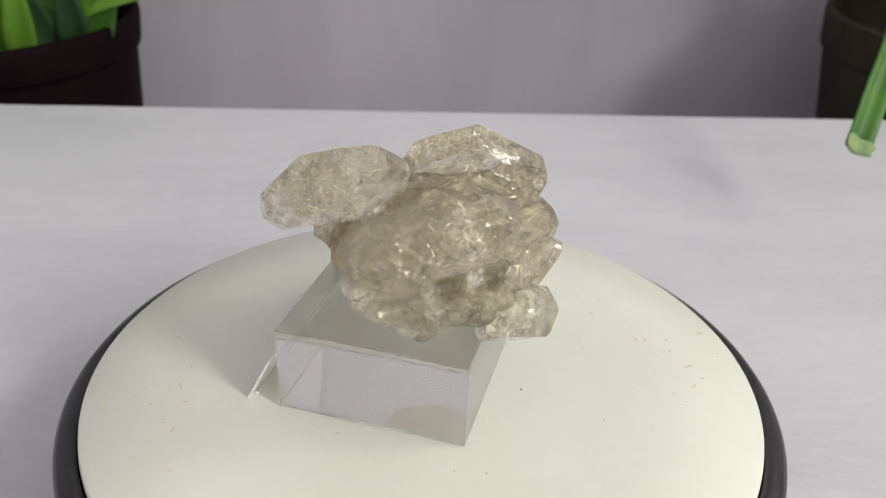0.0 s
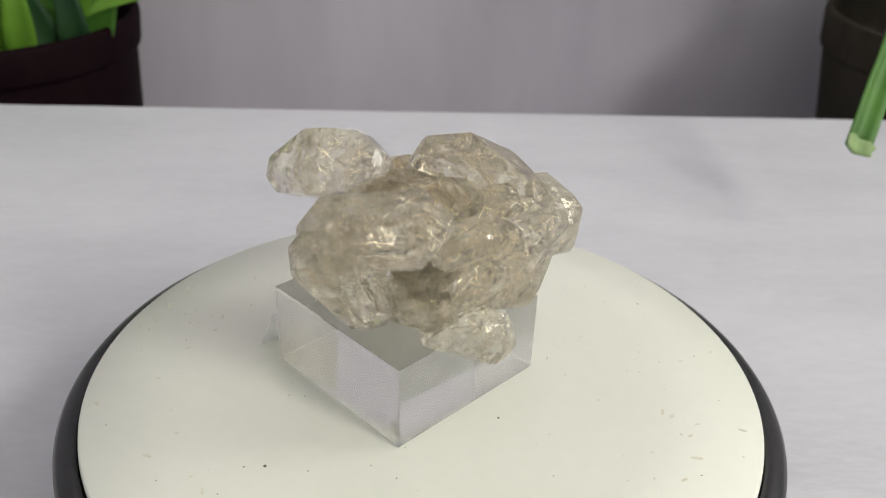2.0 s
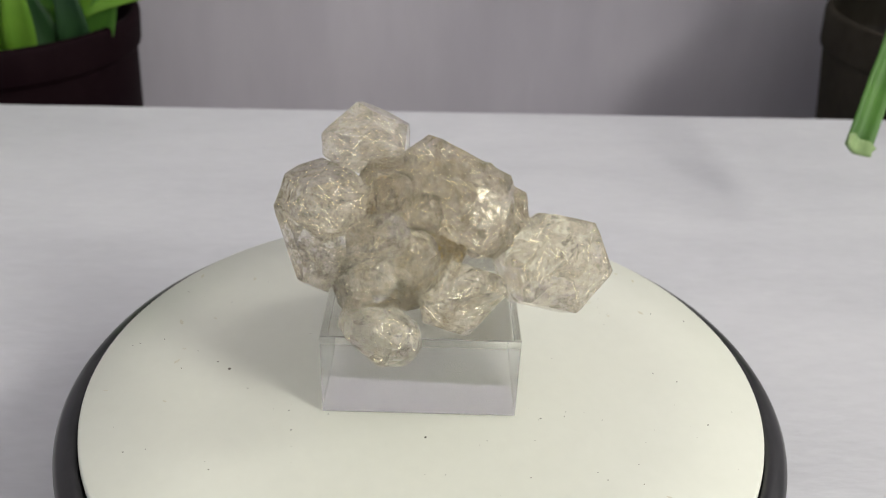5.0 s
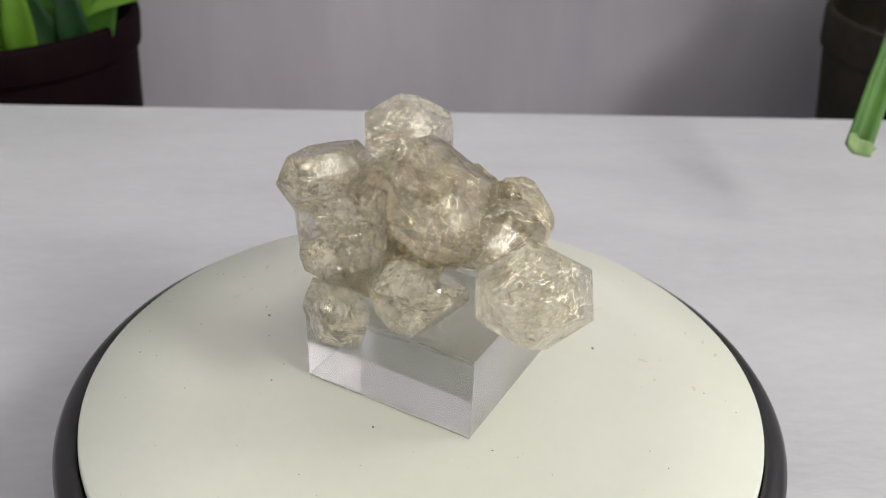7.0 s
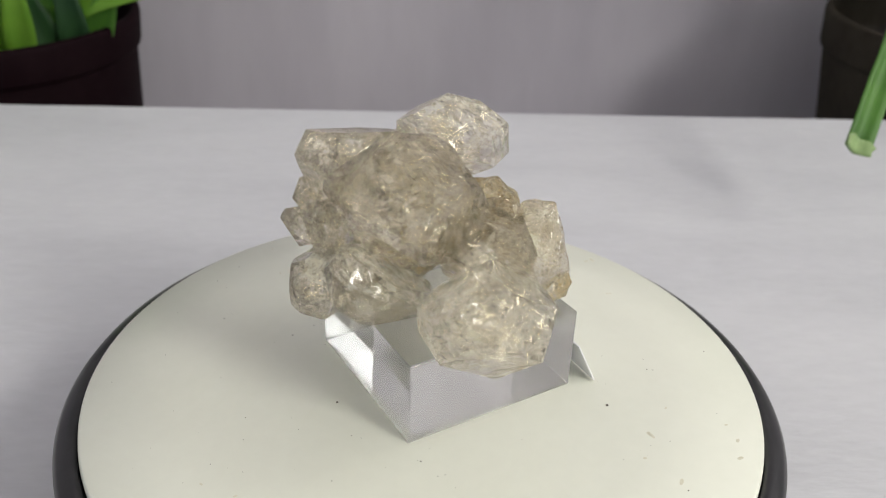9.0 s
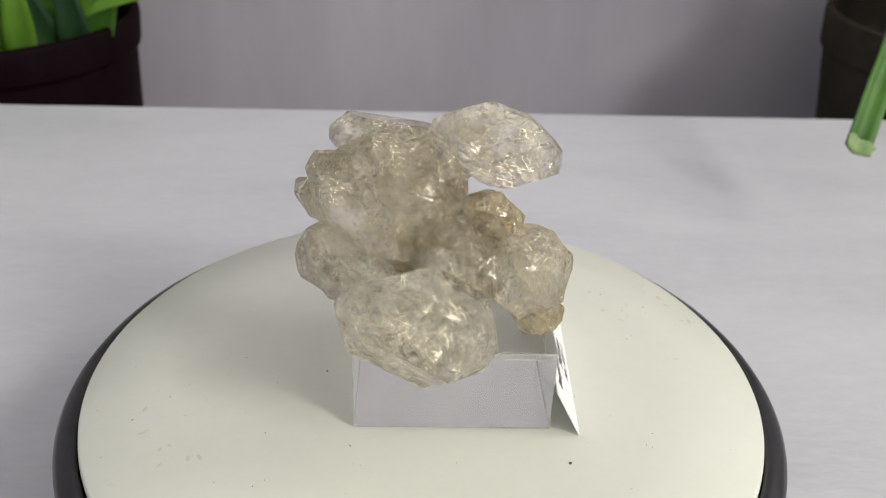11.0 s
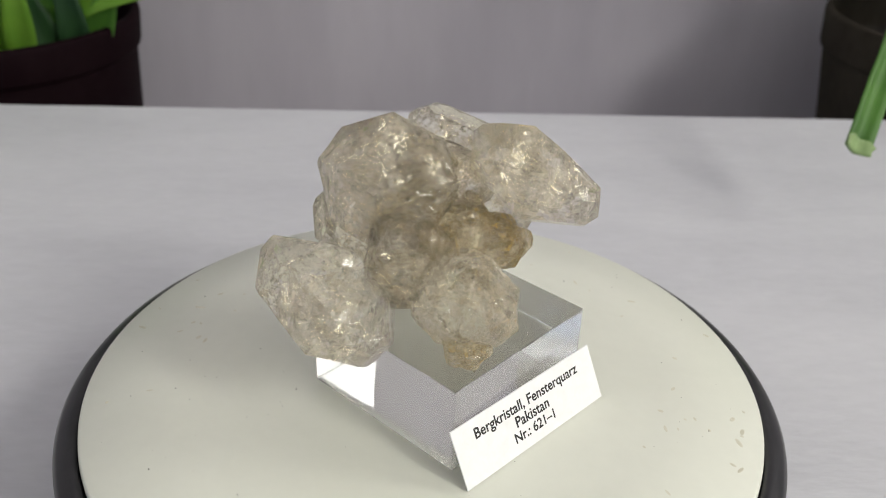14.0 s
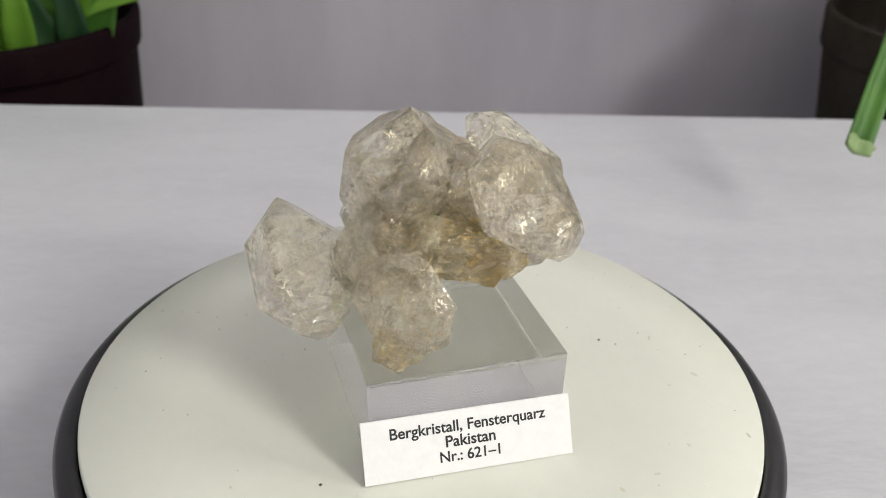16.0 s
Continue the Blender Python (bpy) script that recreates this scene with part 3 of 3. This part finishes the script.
crystal((-11.5, 1.5, 36.0), (-0.13, -0.91, -0.39), (0.24, -0.41, 0.88),
        (5.4, 5.0, 5.6, 5.2, 5.8, 5.0), (9.0, 8.6, 9.4, 9.0, 8.4, 9.2), (9.2, 8.8, 9.0, 8.6, 9.4, 8.8), (9.0, 10.0), 28, rough=0.12, mat=M_core, label="ochre-stained inner crystal")
crystal((1.0, -3.0, 33.5), (0.9, 0.3, 0.1), (0, 0, 1),
        (7.6, 7.0, 7.4, 7.8, 7.2, 7.6), (10.0, 9.6, 10.2, 9.8, 10.0, 9.4), (9.8, 10.2, 9.6, 10.0, 9.4, 10.0), (12.0, 12.0), 29, rough=0.12, mat=M_core, label="ochre-stained inner crystal")
crystal((1.0, -8.0, 43.5), (0.98, -0.1, 0.12), (0, 0, 1),
        (5.6, 5.2, 5.8, 5.4, 5.6, 5.2), (8.2, 8.0, 8.6, 8.4, 8.0, 8.8), (8.4, 8.8, 8.0, 8.2, 8.6, 8.0), (10.5, 10.5), 32, rough=0.1, mat=M_rough, label="yellowish quartz between the large crystals")
crystal((-2.0, 12.5, 35.0), (-0.35, 0.80, -0.3), (0, 0, 1),
        (7.0, 6.4, 6.8, 7.4, 6.6, 7.0), (8.6, 8.2, 9.0, 8.4, 8.8, 8.0), (8.4, 9.0, 8.2, 8.8, 8.6, 8.4), (9.5, 9.5), 30, rough=0.08, label="rough quartz joining the crystals")
crystal((5.0, -7.0, 30.0), (0.9, -0.3, 0.1), (0, 0, 1),
        (6.4, 7.0, 6.6, 6.2, 6.8, 6.4), (9.0, 8.4, 8.8, 9.2, 8.6, 9.0), (8.8, 9.2, 8.4, 8.6, 9.0, 8.8), (11.0, 11.0), 31, rough=0.08, label="rough quartz joining the crystals")

# ---------- potted plants ----------


def leaf_bm(path, width, fold, face, end=0.0, steps=18):
    """A strap-shaped folded leaf with real thickness along a curved path. end: how wide its end stays."""
    bm = bmesh.new()
    pts = [Vector(q) for q in path]
    k = len(pts) - 1

    def curve(s):
        i = min(int(s * k), k - 1)
        f = s * k - i
        p1, p2 = pts[i], pts[i + 1]
        p0, p3 = pts[i - 1] if i else p1 * 2 - p2, pts[i + 2] if i + 2 <= k else p2 * 2 - p1
        return 0.5 * (2 * p1 + (p2 - p0) * f + (2 * p0 - 5 * p1 + 4 * p2 - p3) * f * f + (3 * p1 - p0 - 3 * p2 + p3) * f ** 3)

    rows = []
    for i in range(steps + 1):
        s = i / steps
        pos = curve(s)
        d = (curve(min(1, s + 0.01)) - curve(max(0, s - 0.01))).normalized()
        side = d.cross(Vector(face)).normalized()
        nrm = side.cross(d).normalized()
        tip = max(end, 1.0 - max(0.0, (s - 0.4) / 0.6) ** 1.8)
        w = width * 0.5 * (0.5 + 0.5 * min(1, s * 3)) * tip + 0.0002
        rows.append([bm.verts.new(pos + side * w * a + nrm * w * b) for a, b in ((-1, fold), (-0.5, fold * 0.42), (0, 0), (0.5, fold * 0.42), (1, fold))])
    for r0, r1 in zip(rows, rows[1:]):
        for a in range(4):
            bm.faces.new((r0[a], r0[a + 1], r1[a + 1], r1[a]))
    bm.normal_update()
    bmesh.ops.solidify(bm, geom=bm.faces[:], thickness=0.0007)
    return bm


def potted_plant(at, radius, height, band, foot, mat, pot_label, label):
    plant = tagged(new("potted_plant"), label, "plant", "potted plants")
    plant.matrix_world = pose(*at)
    h, r, g = height, radius, height - band
    smooth(part("pot", lathe_bm([(0, 0), (r * foot, 0), (r * (foot + 0.02), 0.002), (r * 0.955, g - 0.002), (r * 0.957, g), (r * 0.98, g + 0.0005), (r * 0.985, g + 0.002), (r, h - 0.003), (r * 0.995, h - 0.0008), (r * 0.985, h),
                                 (r * 0.955, h), (r * 0.945, h - 0.001), (r * 0.90, h * 0.80), (0, h * 0.80)], 96), mat, plant, pot_label))
    bm = lathe_bm([(0, h * 0.86), (r * 0.3, h * 0.865), (r * 0.6, h * 0.855), (r * 0.915, h * 0.845)], 64)
    for v in bm.verts:
        v.co.z += noise.noise(v.co * 120) * 0.003
    smooth(part("soil", bm, M_soil, plant, "dark potting soil"))
    return plant


def tuft(plant, count, seed, spread, height, width, mats, lean=(0, 0)):
    """Leaves that rise from the soil and arch outwards."""
    rs = random.Random(seed)
    for i in range(count):
        an = 2 * math.pi * (i + rs.uniform(-0.3, 0.3)) / count
        rr = rs.uniform(0.15, 0.62) * spread
        out = Vector((math.cos(an), math.sin(an), 0))
        base = out * rr + Vector((0, 0, height))
        ln, k = rs.uniform(0.10, 0.19), rs.uniform(0.15, 0.8)
        way = out * k + Vector((lean[0], lean[1], 0))
        p1 = base + way * ln * 0.2 + Vector((0, 0, ln * 0.45))
        p2 = base + way * ln * 0.7 + Vector((0, 0, ln * 0.85))
        p3 = base + way * ln * 1.3 + Vector((0, 0, ln * (0.95 - 0.6 * k)))
        turned = Matrix.Rotation(rs.uniform(-0.7, 0.7), 3, "Z") @ -out
        smooth(part("leaf", leaf_bm((base, p1, p2, p3), rs.uniform(0.8, 1.2) * width, 0.45, turned + Vector((0, 0, 0.6))), rs.choice(mats), plant))


plant_left = potted_plant((-0.2470, 0.310, -0.13), 0.081, 0.1185, 0.019, 0.88, M_pot, "dark plum plastic pot with a thick rim", "leafy green plant in a dark plum pot by the wall")
tuft(plant_left, 22, 5, 0.060, 0.098, 0.017, (M_leaf_dark, M_leaf_light, M_leaf_mid, M_leaf_light))
for (x0, z0), (x1, z1), (x2, z2), y, wd, ml in (((0.022, 0.098), (0.020, 0.125), (0.012, 0.165), -0.030, 0.015, M_leaf_light), ((0.034, 0.098), (0.037, 0.122), (0.040, 0.160), -0.034, 0.014, M_leaf_light),
                                               ((0.050, 0.098), (0.044, 0.120), (0.034, 0.155), -0.028, 0.015, M_leaf_dark), ((0.055, 0.098), (0.052, 0.125), (0.044, 0.165), -0.020, 0.015, M_leaf_mid),
                                               ((0.058, 0.098), (0.060, 0.122), (0.058, 0.160), -0.026, 0.014, M_leaf_dark), ((0.062, 0.098), (0.072, 0.120), (0.086, 0.150), -0.020, 0.015, M_leaf_mid),
                                               ((0.030, 0.098), (0.062, 0.128), (0.110, 0.140), -0.022, 0.013, M_leaf_light), ((0.008, 0.098), (0.004, 0.125), (-0.006, 0.170), -0.040, 0.017, M_leaf_mid)):
    path = ((x0, y + 0.004, z0), (x1, y, z1), (x2, y - 0.006, z2))
    smooth(part("leaf", leaf_bm(path, wd, 0.4, (0.25, -1, 0.4)), ml, plant_left))

plant_right = potted_plant((0.2780, 0.310, -0.13), 0.076, 0.1335, 0.021, 0.74, M_pot2, "matt taupe pot with a rounded rim", "strap-leaved green plant in a taupe pot by the wall")
# mostly unseen leaves, added densely to shade the pot and the wall
tuft(plant_right, 26, 8, 0.05, 0.113, 0.017, (M_leaf_dark, M_leaf_mid), (0.15, 0.0))
# one long leaf hangs over the board, its end cut off square
base = Vector((0.2780, 0.310, -0.13))
hang = [Vector(q) - base for q in ((0.265, 0.29, -0.015), (0.250, 0.275, 0.14), (0.205, 0.235, 0.15), (0.181, 0.202, 0.075), (0.1705, 0.1797, 0.0356), (0.1575, 0.1573, 0.0165), (0.1440, 0.1336, -0.0006))]
smooth(part("leaf", leaf_bm(hang, 0.0108, 0.55, (-0.15, -1, 0.2), end=0.8), M_leaf_mid, plant_right, "long green leaf with a cut end"))
cut = [hang[-1].lerp(hang[-2], k) + Vector((0, -0.0009, 0.0003)) for k in (0.2, 0.1, 0.0)]
smooth(part("leaf_tip", leaf_bm(cut, 0.0100, 0.55, (-0.15, -1, 0.2), end=0.86, steps=5), M_leaf_cut, plant_right, "pale cut end of the leaf"))


# ---------- what turns ----------
def motions():
    steps = [0.25 * i for i in range(65)]
    card_rest = Matrix.Translation(CARD_AT) @ Matrix((CARD_U2, CARD_V, CARD_N)).transposed().to_4x4()
    block_rest = pose(*BLOCK, 0, 0, -15.05)
    for thing, rest in ((platter, pose(0, 0, 0)), (block, block_rest), (cluster, pose(0, 0, 0)), (card, card_rest)):
        walk(thing, [(t, pose(0, 0, 0, 0, 0, TURN * t) @ rest) for t in steps])


motions()
